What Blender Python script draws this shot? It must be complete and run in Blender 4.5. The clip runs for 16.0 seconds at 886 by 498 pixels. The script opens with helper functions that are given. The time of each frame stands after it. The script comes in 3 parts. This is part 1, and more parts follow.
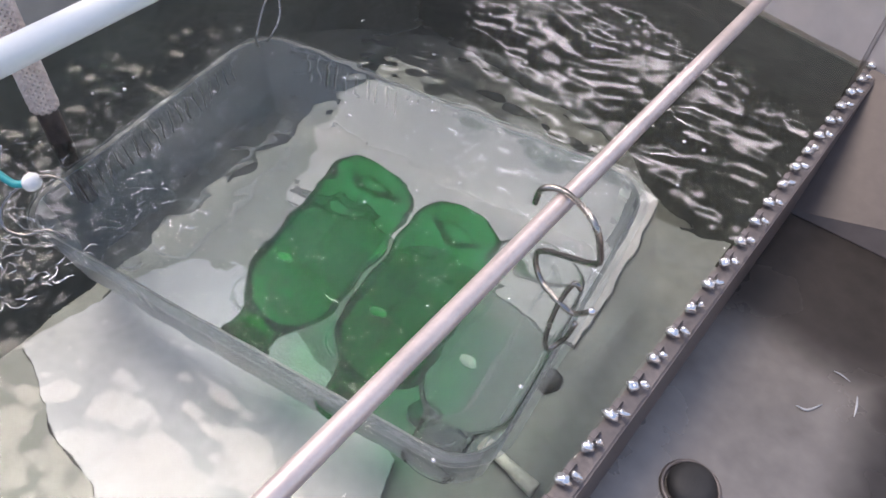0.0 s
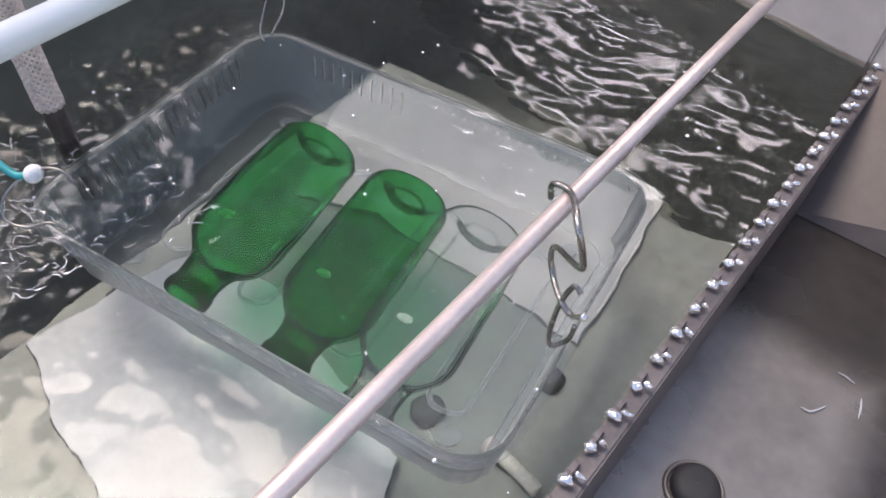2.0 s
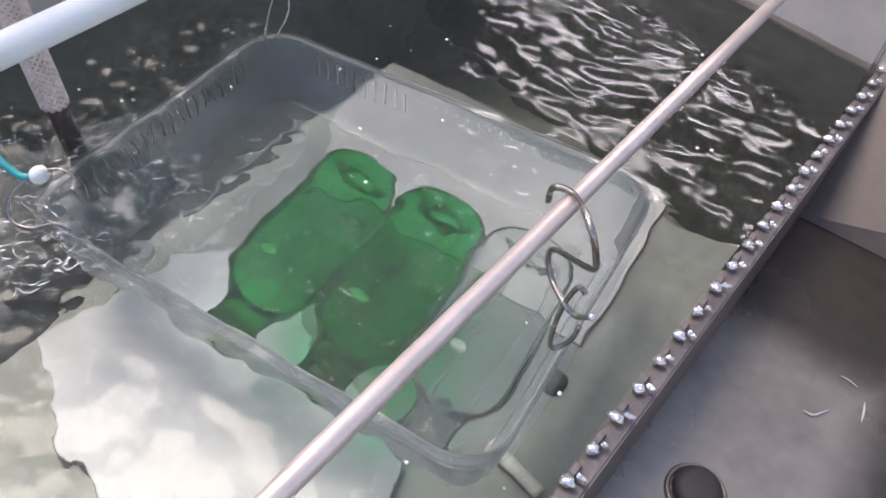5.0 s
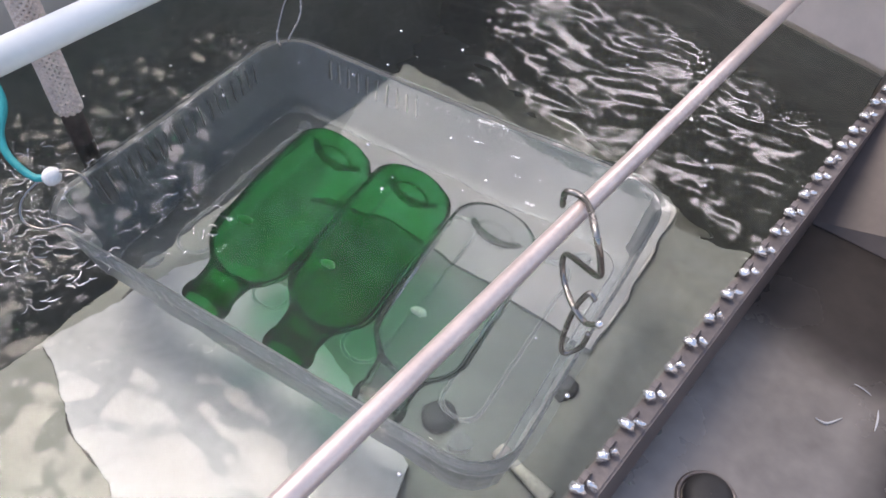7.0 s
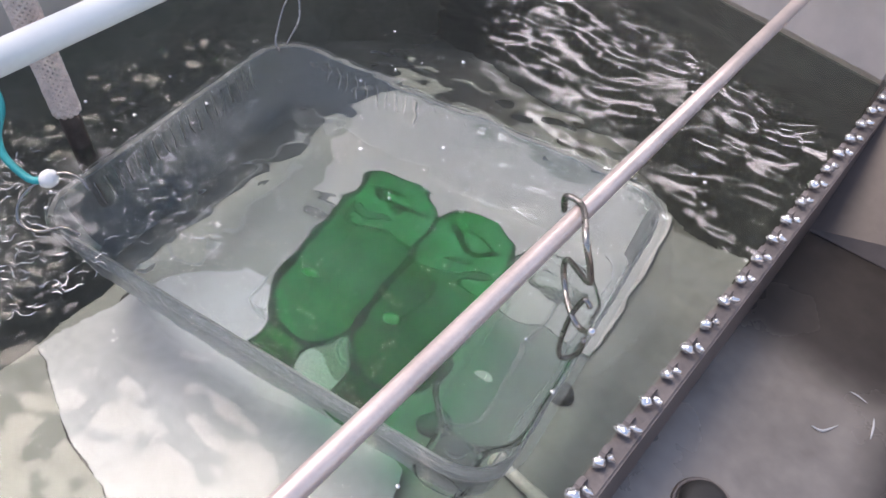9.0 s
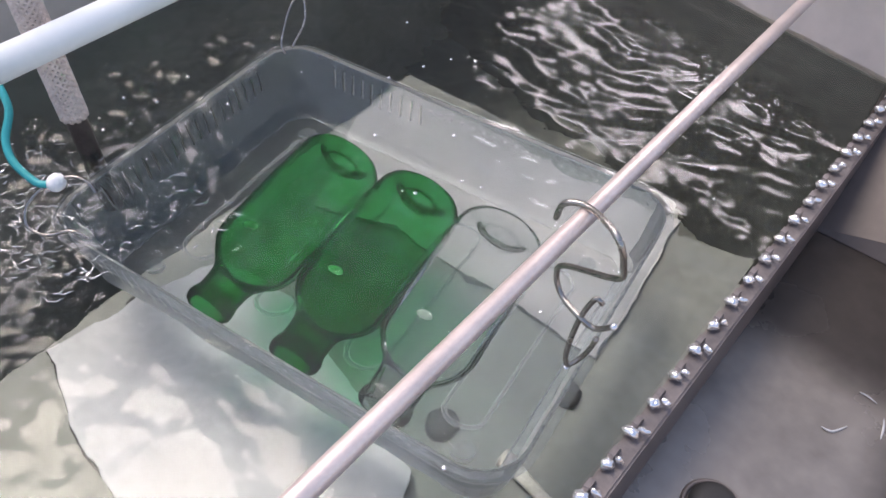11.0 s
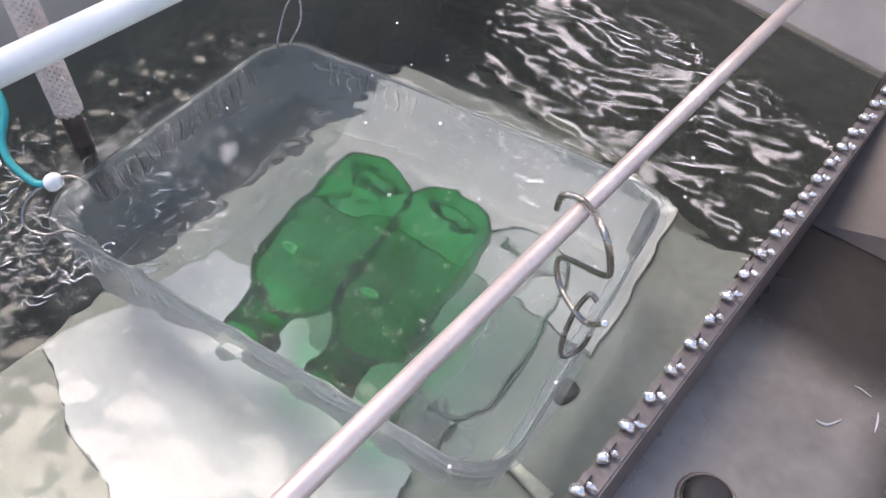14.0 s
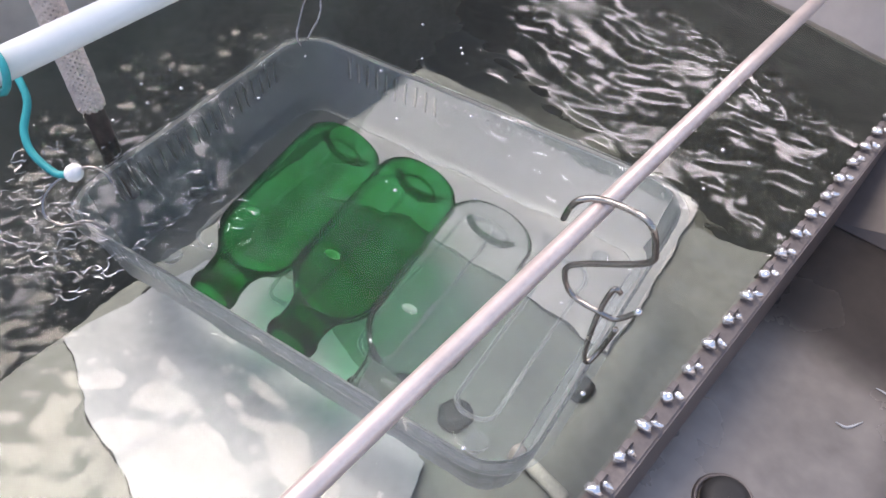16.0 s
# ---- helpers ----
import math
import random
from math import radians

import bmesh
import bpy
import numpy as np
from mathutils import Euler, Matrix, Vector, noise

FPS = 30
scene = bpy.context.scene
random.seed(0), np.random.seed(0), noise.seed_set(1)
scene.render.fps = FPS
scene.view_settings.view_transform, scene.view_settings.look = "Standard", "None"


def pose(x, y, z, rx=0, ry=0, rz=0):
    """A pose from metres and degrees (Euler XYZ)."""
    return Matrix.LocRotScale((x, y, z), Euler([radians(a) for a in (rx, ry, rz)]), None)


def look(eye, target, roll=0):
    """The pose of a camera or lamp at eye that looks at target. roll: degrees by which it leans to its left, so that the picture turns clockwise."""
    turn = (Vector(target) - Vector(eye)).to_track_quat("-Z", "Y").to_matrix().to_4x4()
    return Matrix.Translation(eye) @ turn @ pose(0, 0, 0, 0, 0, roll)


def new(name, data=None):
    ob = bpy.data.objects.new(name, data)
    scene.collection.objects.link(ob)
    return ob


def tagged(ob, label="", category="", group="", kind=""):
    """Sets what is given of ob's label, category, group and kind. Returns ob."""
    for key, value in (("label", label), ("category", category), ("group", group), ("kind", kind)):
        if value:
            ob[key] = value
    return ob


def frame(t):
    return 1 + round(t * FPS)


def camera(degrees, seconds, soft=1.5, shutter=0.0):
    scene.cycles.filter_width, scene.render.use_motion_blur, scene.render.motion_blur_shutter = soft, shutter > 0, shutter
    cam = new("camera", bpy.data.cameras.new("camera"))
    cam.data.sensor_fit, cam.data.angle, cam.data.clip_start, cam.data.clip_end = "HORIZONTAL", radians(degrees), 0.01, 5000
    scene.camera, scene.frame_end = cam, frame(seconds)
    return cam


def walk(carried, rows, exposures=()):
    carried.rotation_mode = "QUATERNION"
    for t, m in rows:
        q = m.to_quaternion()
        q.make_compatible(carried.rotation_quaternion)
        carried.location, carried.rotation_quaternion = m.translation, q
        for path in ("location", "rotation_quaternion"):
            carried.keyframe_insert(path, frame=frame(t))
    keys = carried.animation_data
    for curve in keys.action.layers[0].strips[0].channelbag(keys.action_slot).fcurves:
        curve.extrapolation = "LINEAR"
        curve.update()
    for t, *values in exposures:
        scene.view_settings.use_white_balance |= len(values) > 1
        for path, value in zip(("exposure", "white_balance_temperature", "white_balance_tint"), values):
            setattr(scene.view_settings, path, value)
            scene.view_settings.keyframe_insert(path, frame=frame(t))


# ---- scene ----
CAM_ROWS = [
    (0.0, pose(0, 0, 0.42, 41.061, -2.992, 35.431)),
    (0.5, pose(0, 0, 0.42, 40.669, -2.962, 35.635)),
    (1.0, pose(0, 0, 0.42, 40.743, -2.941, 35.847)),
    (1.5, pose(0, 0, 0.42, 40.784, -2.943, 35.848)),
    (2.0, pose(0, 0, 0.42, 41.019, -2.932, 35.793)),
    (2.5, pose(0, 0, 0.42, 41.320, -2.864, 35.413)),
    (3.0, pose(0, 0, 0.42, 41.623, -3.438, 35.726)),
    (3.5, pose(0, 0, 0.42, 42.063, -3.256, 36.619)),
    (4.0, pose(0, 0, 0.42, 41.674, -3.063, 36.671)),
    (4.5, pose(0, 0, 0.42, 41.042, -3.045, 36.125)),
    (7.0, pose(0, 0, 0.42, 41.414, -2.571, 36.912)),
    (7.5, pose(0, 0, 0.42, 41.719, -3.039, 36.677)),
    (8.0, pose(0, 0, 0.42, 42.528, -2.983, 36.537)),
    (8.5, pose(0, 0, 0.42, 42.281, -2.884, 37.156)),
    (9.0, pose(0, 0, 0.42, 41.780, -2.983, 37.051)),
    (11.5, pose(0, 0, 0.42, 41.932, -2.310, 37.142)),
    (12.0, pose(0, 0, 0.42, 41.817, -2.487, 37.102)),
    (12.5, pose(0, 0, 0.42, 42.374, -2.848, 36.685)),
    (13.0, pose(0, 0, 0.42, 42.392, -2.963, 36.992)),
    (13.5, pose(0, 0, 0.42, 41.436, -3.286, 37.263)),
    (14.0, pose(0, 0, 0.42, 41.547, -2.564, 36.875)),
    (14.5, pose(0, 0, 0.42, 41.669, -2.418, 37.537)),
    (15.0, pose(0, 0, 0.42, 41.732, -2.373, 37.640)),
    (15.5, pose(0, 0, 0.42, 41.626, -2.138, 38.048)),
    (16.0, pose(0, 0, 0.42, 41.274, -1.913, 38.126)),
]
cam = camera(59.9, 16.0, soft=1.6)
walk(cam, CAM_ROWS, [(0, 0.77, 7300, 16), (11, 0.82, 7300, 16), (16, 0.97, 7300, 16)])

# ---- light ----
world = bpy.data.worlds.new("sky")
scene.world = world
world.use_nodes = True
nt = world.node_tree
bg = nt.nodes["Background"]
sky = nt.nodes.new("ShaderNodeTexSky")
sky.sky_type = "NISHITA"
sky.sun_disc = False
SUN_DIR = Vector((-0.44, 0.02, 1.0)).normalized()
sky.sun_elevation = math.asin(SUN_DIR.z)
sky.sun_rotation = math.atan2(SUN_DIR.x, SUN_DIR.y)
nt.links.new(sky.outputs[0], bg.inputs[0])
bg.inputs[1].default_value = 0.15
sun = new("sun", bpy.data.lights.new("sun", "SUN"))
sun.data.energy, sun.data.angle, sun.data.color = 1.25, radians(26), (1, 0.96, 0.92)
sun.matrix_world = look(SUN_DIR * 5, (0, 0, 0))


# ---- materials ----
def material(name, color=(0.5, 0.5, 0.5), rough=0.5, metal=0.0, vary=0.15, scale=20.0, bump=0.0, bump_scale=200.0, stretch=(1, 1, 1), spec=0.5):
    m = bpy.data.materials.new(name)
    m.use_nodes = True
    t = m.node_tree
    b = t.nodes["Principled BSDF"]
    co = t.nodes.new("ShaderNodeTexCoord")
    mp = t.nodes.new("ShaderNodeMapping")
    mp.inputs["Scale"].default_value = stretch
    t.links.new(co.outputs["Object"], mp.inputs[0])
    n1 = t.nodes.new("ShaderNodeTexNoise")
    n1.inputs["Scale"].default_value, n1.inputs["Detail"].default_value = scale, 6
    n2 = t.nodes.new("ShaderNodeTexNoise")
    n2.inputs["Scale"].default_value, n2.inputs["Detail"].default_value = scale * 9, 3
    for n in (n1, n2):
        t.links.new(mp.outputs[0], n.inputs["Vector"])
    add = t.nodes.new("ShaderNodeMath")
    add.operation = "MULTIPLY_ADD"
    add.inputs[1].default_value = 0.4
    t.links.new(n2.outputs[0], add.inputs[0])
    t.links.new(n1.outputs[0], add.inputs[2])
    ramp = t.nodes.new("ShaderNodeValToRGB")
    lo, hi = [tuple(min(1, c * k) for c in color) + (1,) for k in (1 - vary, 1 + vary)]
    ramp.color_ramp.elements[0].position, ramp.color_ramp.elements[1].position = 0.45, 0.95
    ramp.color_ramp.elements[0].color, ramp.color_ramp.elements[1].color = lo, hi
    t.links.new(add.outputs[0], ramp.inputs[0])
    t.links.new(ramp.outputs[0], b.inputs["Base Color"])
    rr = t.nodes.new("ShaderNodeMapRange")
    rr.inputs["To Min"].default_value, rr.inputs["To Max"].default_value = max(0.02, rough * 0.75), min(1, rough * 1.3)
    t.links.new(n1.outputs[0], rr.inputs["Value"])
    t.links.new(rr.outputs[0], b.inputs["Roughness"])
    b.inputs["Metallic"].default_value = metal
    b.inputs["Specular IOR Level"].default_value = spec
    if bump:
        n3 = t.nodes.new("ShaderNodeTexNoise")
        n3.inputs["Scale"].default_value = bump_scale
        t.links.new(mp.outputs[0], n3.inputs["Vector"])
        bp = t.nodes.new("ShaderNodeBump")
        bp.inputs["Strength"].default_value, bp.inputs["Distance"].default_value = bump, 0.002
        t.links.new(n3.outputs[0], bp.inputs["Height"])
        t.links.new(bp.outputs[0], b.inputs["Normal"])
    return m


def clear_material(name, tint, body, body_share, gloss_rough=0.03, refract=0.0, ior=1.45, bump=0.0, bump_scale=60.0, bend=None, uneven=0.0):
    """See-through stuff: tinted passage, a share of cloudy body, and a Fresnel gloss."""
    m = bpy.data.materials.new(name)
    m.use_nodes = True
    t = m.node_tree
    t.nodes.remove(t.nodes["Principled BSDF"])
    out = t.nodes["Material Output"]
    tr = t.nodes.new("ShaderNodeBsdfTransparent")
    tr.inputs[0].default_value = (*tint, 1)
    if uneven:
        thick = t.nodes.new("ShaderNodeTexNoise")
        thick.inputs["Scale"].default_value, thick.inputs["Detail"].default_value = 34, 2
        where = t.nodes.new("ShaderNodeTexCoord")
        t.links.new(where.outputs["Object"], thick.inputs["Vector"])
        rampc = t.nodes.new("ShaderNodeValToRGB")
        rampc.color_ramp.elements[0].position, rampc.color_ramp.elements[1].position = 0.38, 0.62
        rampc.color_ramp.elements[0].color = (*[c ** (1 + uneven) for c in tint], 1)
        rampc.color_ramp.elements[1].color = (*[c ** (1 - uneven * 0.7) for c in tint], 1)
        t.links.new(thick.outputs[0], rampc.inputs[0])
        t.links.new(rampc.outputs[0], tr.inputs[0])
    last = tr.outputs[0]
    normal = None
    co = t.nodes.new("ShaderNodeTexCoord")
    nz = t.nodes.new("ShaderNodeTexNoise")
    nz.inputs["Scale"].default_value, nz.inputs["Detail"].default_value = bump_scale, 4
    t.links.new(co.outputs["Object"], nz.inputs["Vector"])
    if bump:
        bp = t.nodes.new("ShaderNodeBump")
        bp.inputs["Strength"].default_value, bp.inputs["Distance"].default_value = bump, 0.003
        t.links.new(nz.outputs[0], bp.inputs["Height"])
        normal = bp.outputs[0]
    if refract:
        rf = t.nodes.new("ShaderNodeBsdfRefraction")
        rf.inputs["Color"].default_value, rf.inputs["IOR"].default_value, rf.inputs["Roughness"].default_value = (*tint, 1), bend or ior, 0.0
        if normal:
            t.links.new(normal, rf.inputs["Normal"])
        mx = t.nodes.new("ShaderNodeMixShader")
        mx.inputs[0].default_value = refract
        t.links.new(last, mx.inputs[1]), t.links.new(rf.outputs[0], mx.inputs[2])
        last = mx.outputs[0]
    if body_share:
        df = t.nodes.new("ShaderNodeBsdfDiffuse")
        tl = t.nodes.new("ShaderNodeBsdfTranslucent")
        for n in (df, tl):
            n.inputs[0].default_value = (*body, 1)
        hm = t.nodes.new("ShaderNodeMixShader")
        hm.inputs[0].default_value = 0.68
        t.links.new(df.outputs[0], hm.inputs[1]), t.links.new(tl.outputs[0], hm.inputs[2])
        mr = t.nodes.new("ShaderNodeMapRange")
        mr.inputs["From Min"].default_value, mr.inputs["From Max"].default_value = 0.3, 0.7
        mr.inputs["To Min"].default_value, mr.inputs["To Max"].default_value = body_share * 0.8, min(1, body_share * 1.2)
        t.links.new(nz.outputs[0], mr.inputs["Value"])
        mx = t.nodes.new("ShaderNodeMixShader")
        t.links.new(mr.outputs[0], mx.inputs[0])
        t.links.new(last, mx.inputs[1]), t.links.new(hm.outputs[0], mx.inputs[2])
        last = mx.outputs[0]
    fr = t.nodes.new("ShaderNodeFresnel")
    fr.inputs["IOR"].default_value = ior
    gl = t.nodes.new("ShaderNodeBsdfGlossy")
    gl.inputs["Roughness"].default_value = gloss_rough
    if normal:
        t.links.new(normal, gl.inputs["Normal"]), t.links.new(normal, fr.inputs["Normal"])
    mx = t.nodes.new("ShaderNodeMixShader")
    t.links.new(fr.outputs[0], mx.inputs[0])
    t.links.new(last, mx.inputs[1]), t.links.new(gl.outputs[0], mx.inputs[2])
    t.links.new(mx.outputs[0], out.inputs["Surface"])
    return m


STEEL_TANK = material("tank_steel", (0.175, 0.187, 0.175), 0.5, 0.1, 0.3, 9, 0.15, 90)
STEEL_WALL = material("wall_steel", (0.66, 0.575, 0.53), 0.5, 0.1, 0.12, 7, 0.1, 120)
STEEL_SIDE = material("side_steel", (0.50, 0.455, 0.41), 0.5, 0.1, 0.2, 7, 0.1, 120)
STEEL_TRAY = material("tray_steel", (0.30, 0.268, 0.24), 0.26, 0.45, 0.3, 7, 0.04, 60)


def painted_shade(m, y0, y1, x0, x1, keep):
    """Shade painted on the low end and along the outer side of the tray, with a ragged soft edge."""
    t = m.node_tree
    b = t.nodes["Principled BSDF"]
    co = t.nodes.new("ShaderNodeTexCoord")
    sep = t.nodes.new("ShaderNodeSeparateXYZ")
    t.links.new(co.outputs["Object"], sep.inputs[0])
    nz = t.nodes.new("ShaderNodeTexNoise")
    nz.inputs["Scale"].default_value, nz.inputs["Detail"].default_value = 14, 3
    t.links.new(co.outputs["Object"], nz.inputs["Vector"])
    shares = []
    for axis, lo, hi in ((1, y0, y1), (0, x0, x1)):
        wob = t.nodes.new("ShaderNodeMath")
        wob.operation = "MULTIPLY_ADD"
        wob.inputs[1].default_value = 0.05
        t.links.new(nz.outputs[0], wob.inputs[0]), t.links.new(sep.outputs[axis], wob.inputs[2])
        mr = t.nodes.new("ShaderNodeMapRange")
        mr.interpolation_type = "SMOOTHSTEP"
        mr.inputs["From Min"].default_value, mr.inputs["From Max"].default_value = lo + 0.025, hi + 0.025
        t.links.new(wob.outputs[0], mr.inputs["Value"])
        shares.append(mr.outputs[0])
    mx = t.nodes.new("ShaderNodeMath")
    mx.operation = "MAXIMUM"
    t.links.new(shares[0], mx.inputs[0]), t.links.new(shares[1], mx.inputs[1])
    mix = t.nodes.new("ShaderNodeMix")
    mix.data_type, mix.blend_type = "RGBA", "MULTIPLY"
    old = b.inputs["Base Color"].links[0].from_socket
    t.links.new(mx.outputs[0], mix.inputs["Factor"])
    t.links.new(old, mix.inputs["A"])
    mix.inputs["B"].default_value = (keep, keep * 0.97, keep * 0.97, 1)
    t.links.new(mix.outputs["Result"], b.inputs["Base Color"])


# shade at the tray's far end and outer side goes into its colour
painted_shade(STEEL_TRAY, 0.435, 0.495, 0.095, 0.140, 0.22)
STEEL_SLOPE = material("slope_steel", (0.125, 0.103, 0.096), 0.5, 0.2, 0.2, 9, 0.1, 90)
STEEL_WEIR = material("weir_steel", (0.20, 0.175, 0.17), 0.45, 0.4, 0.25, 30, 0.2, 200)
STEEL_ROD = material("rod_steel", (0.70, 0.59, 0.555), 0.33, 0.4, 0.12, 40, 0.1, 300)
WIRE = material("wire_steel", (0.36, 0.335, 0.31), 0.25, 0.9, 0.2, 60)
PALE = material("pale_plastic", (0.5, 0.5, 0.46), 0.6, 0, 0.3, 60)
WHITE_PVC = material("white_plastic", (0.94, 0.935, 0.92), 0.4, 0, 0.05, 15)
TEAL = material("teal_cable", (0.02, 0.36, 0.38), 0.4, 0, 0.15, 60)
BRAID = material("braid_steel", (0.86, 0.70, 0.64), 0.35, 0.3, 0.2, 120)
HOSE_CORE = material("hose_core", (0.085, 0.065, 0.058), 0.5, 0.1, 0.3, 60)
RUBBER = material("dark_rubber", (0.03, 0.03, 0.032), 0.6, 0, 0.3, 60)
GREY_SHEET = material("grey_sheet", (0.37, 0.36, 0.365), 0.6, 0, 0.12, 14)
SHEET = material("white_sheet", (0.45, 0.462, 0.492), 0.5, 0, 0.2, 13)
# two darker steels, with the dimness of the tank put into their colour
DIMMED_STEEL = material("dimmed_steel", (0.125, 0.132, 0.118), 0.5, 0.2, 0.4, 6)
DIM_PANEL = material("dim_panel_steel", (0.27, 0.28, 0.255), 0.5, 0.2, 0.3, 6)
CONCRETE = material("concrete", (0.3, 0.29, 0.28), 0.9, 0, 0.25, 6, 0.4, 60)
FROSTED = clear_material("cloudy_plastic", (0.965, 0.975, 0.985), (0.70, 0.76, 0.84), 0.065, 0.3, 0, 1.15, 0.2, 40)
GREEN_GLASS = clear_material("green_glass", (0.225, 0.735, 0.41), (0.02, 0.35, 0.12), 0.012, 0.03, 0.10, 1.14, uneven=0.3)
CLEAR_GLASS = clear_material("clear_glass", (0.985, 0.995, 0.992), (0.8, 0.86, 0.85), 0.03, 0.03, 0.10, 1.12)
WATER = clear_material("water", (0.90, 0.94, 0.92), (0.36, 0.385, 0.365), 0.09, 0.032, 0.998, 1.33, 0.22, 50, 1.14)
WALL_PLASTIC = clear_material("wall_plastic", (0.955, 0.97, 0.985), (0.62, 0.71, 0.84), 0.16, 0.3, 0, 1.2, 0.2, 40)
RIM_PLASTIC = clear_material("rim_plastic", (0.95, 0.965, 0.98), (0.84, 0.88, 0.93), 0.10, 0.35, 0, 1.10)
RIB_PLASTIC = clear_material("rib_plastic", (0.95, 0.965, 0.98), (0.88, 0.90, 0.93), 0.22, 0.3, 0, 1.12)
DROP = material("white_water", (0.93, 0.92, 0.92), 0.12, 0.8, 0.05, 330)
SPARKLE = clear_material("sparkle_blob", (0.9, 0.97, 0.93), (0.85, 0.97, 0.9), 0.5, 0.05, 0, 1.3)


# ---- building blocks ----
def finish(name, bm, mat, smooth=True, tidy=True):
    me = bpy.data.meshes.new(name)
    if tidy:
        bmesh.ops.recalc_face_normals(bm, faces=bm.faces)
    bm.to_mesh(me)
    bm.free()
    me.materials.append(mat)
    if smooth:
        for p in me.polygons:
            p.use_smooth = True
    return me


def part(name, bm, mat, parent, label="", smooth=True):
    ob = new(name, finish(name, bm, mat, smooth))
    ob.parent = parent
    if label:
        tagged(ob, label)
    return ob


def thing(name, m, label, category, group="", kind=""):
    ob = new(name)
    ob.empty_display_size = 0.02
    ob.matrix_world = m
    return tagged(ob, label, category, group, kind)


def box_bm(x0, y0, z0, x1, y1, z1, bevel=0.0):
    bm = bmesh.new()
    bmesh.ops.create_cube(bm, size=1)
    for v in bm.verts:
        v.co = Vector((x0 + (v.co.x + 0.5) * (x1 - x0), y0 + (v.co.y + 0.5) * (y1 - y0), z0 + (v.co.z + 0.5) * (z1 - z0)))
    if bevel:
        bmesh.ops.bevel(bm, geom=bm.edges[:], offset=bevel, segments=2, affect="EDGES")
    return bm


def spline(pts, n=8, closed=False):
    """Points along a smooth line through pts."""
    p = [Vector(q) for q in pts]
    out = []
    count = len(p) if closed else len(p) - 1
    for i in range(count):
        if closed:
            a, b, c, d = p[i - 1], p[i], p[(i + 1) % len(p)], p[(i + 2) % len(p)]
        else:
            a, b, c, d = p[max(i - 1, 0)], p[i], p[i + 1], p[min(i + 2, len(p) - 1)]
        for k in range(n):
            s = k / n
            out.append(0.5 * ((2 * b) + (c - a) * s + (2 * a - 5 * b + 4 * c - d) * s * s + (3 * b - a - 3 * c + d) * s ** 3))
    if not closed:
        out.append(p[-1])
    return out


def tube_bm(pts, r, sides=10, closed=False):
    bm = bmesh.new()
    rings = []
    side = None
    n = len(pts)
    for i, p in enumerate(pts):
        a = pts[i - 1] if (i or closed) else pts[0]
        b = pts[(i + 1) % n] if (i < n - 1 or closed) else pts[-1]
        d = (b - a).normalized()
        if side is None:
            side = d.orthogonal().normalized()
        side = (side - d * side.dot(d)).normalized()
        up = d.cross(side)
        rr = r(i / (n - 1)) if callable(r) else r
        rings.append([bm.verts.new(p + (side * math.cos(k * math.tau / sides) + up * math.sin(k * math.tau / sides)) * rr) for k in range(sides)])
    for i in range(n if closed else n - 1):
        a, b = rings[i], rings[(i + 1) % n]
        for k in range(sides):
            bm.faces.new((a[k], a[(k + 1) % sides], b[(k + 1) % sides], b[k]))
    if not closed:
        bm.faces.new(rings[0]), bm.faces.new(rings[-1])
    return bm


def lathe_bm(profile, sides=40, closed=False):
    """A body of rotation about y; profile: rows of (y, radius). closed joins the last row to the first."""
    bm = bmesh.new()
    rings = [[bm.verts.new((r * math.cos(k * math.tau / sides), y, r * math.sin(k * math.tau / sides))) for k in range(sides)] for y, r in profile]
    for i in range(len(rings) if closed else len(rings) - 1):
        a, b = rings[i], rings[(i + 1) % len(rings)]
        for k in range(sides):
            bm.faces.new((a[k], a[(k + 1) % sides], b[(k + 1) % sides], b[k]))
    return bm


def ripple(x, y):
    """Height of the rippled surface, in metres: long swell at the back, short chop beside the hung end of the basket."""
    back = min(1, max(0, (y - 0.40) / 0.12))
    side = min(1, max(0, (-0.358 - 0.9 * max(0, min(0.1, y - 0.10)) - x) / 0.05)) * min(1, max(0, (0.5 - y) / 0.1))
    q = Vector((x * 7 + y * 3, y * 18 + x * 6.5, 0.3))
    h = (noise.noise(q) * 0.8 + noise.noise(q * 2.1 + Vector((4, 1, 0))) * 0.5) * (0.0021 + 0.0017 * back)
    q2 = Vector((x * 45 + y * 25, y * 75 - x * 20, 1.7))
    h += noise.noise(q2) * (0.0007 + 0.0004 * back) + noise.noise(q2 * 1.9) * 0.0004 * back
    q3 = Vector((x * 120 - y * 95, y * 118 + x * 80, 5.7))
    return h + side * 0.0042 * (1 - 2 * abs(noise.noise(q3))) * (0.6 + noise.noise(q3 * 0.4))


# ---- ground ----
ground = tagged(new("ground", finish("ground", box_bm(-400, -400, -1.0, 400, 400, -0.85), CONCRETE, False)), "grey concrete ground of the washing place", "ground", kind="structure")

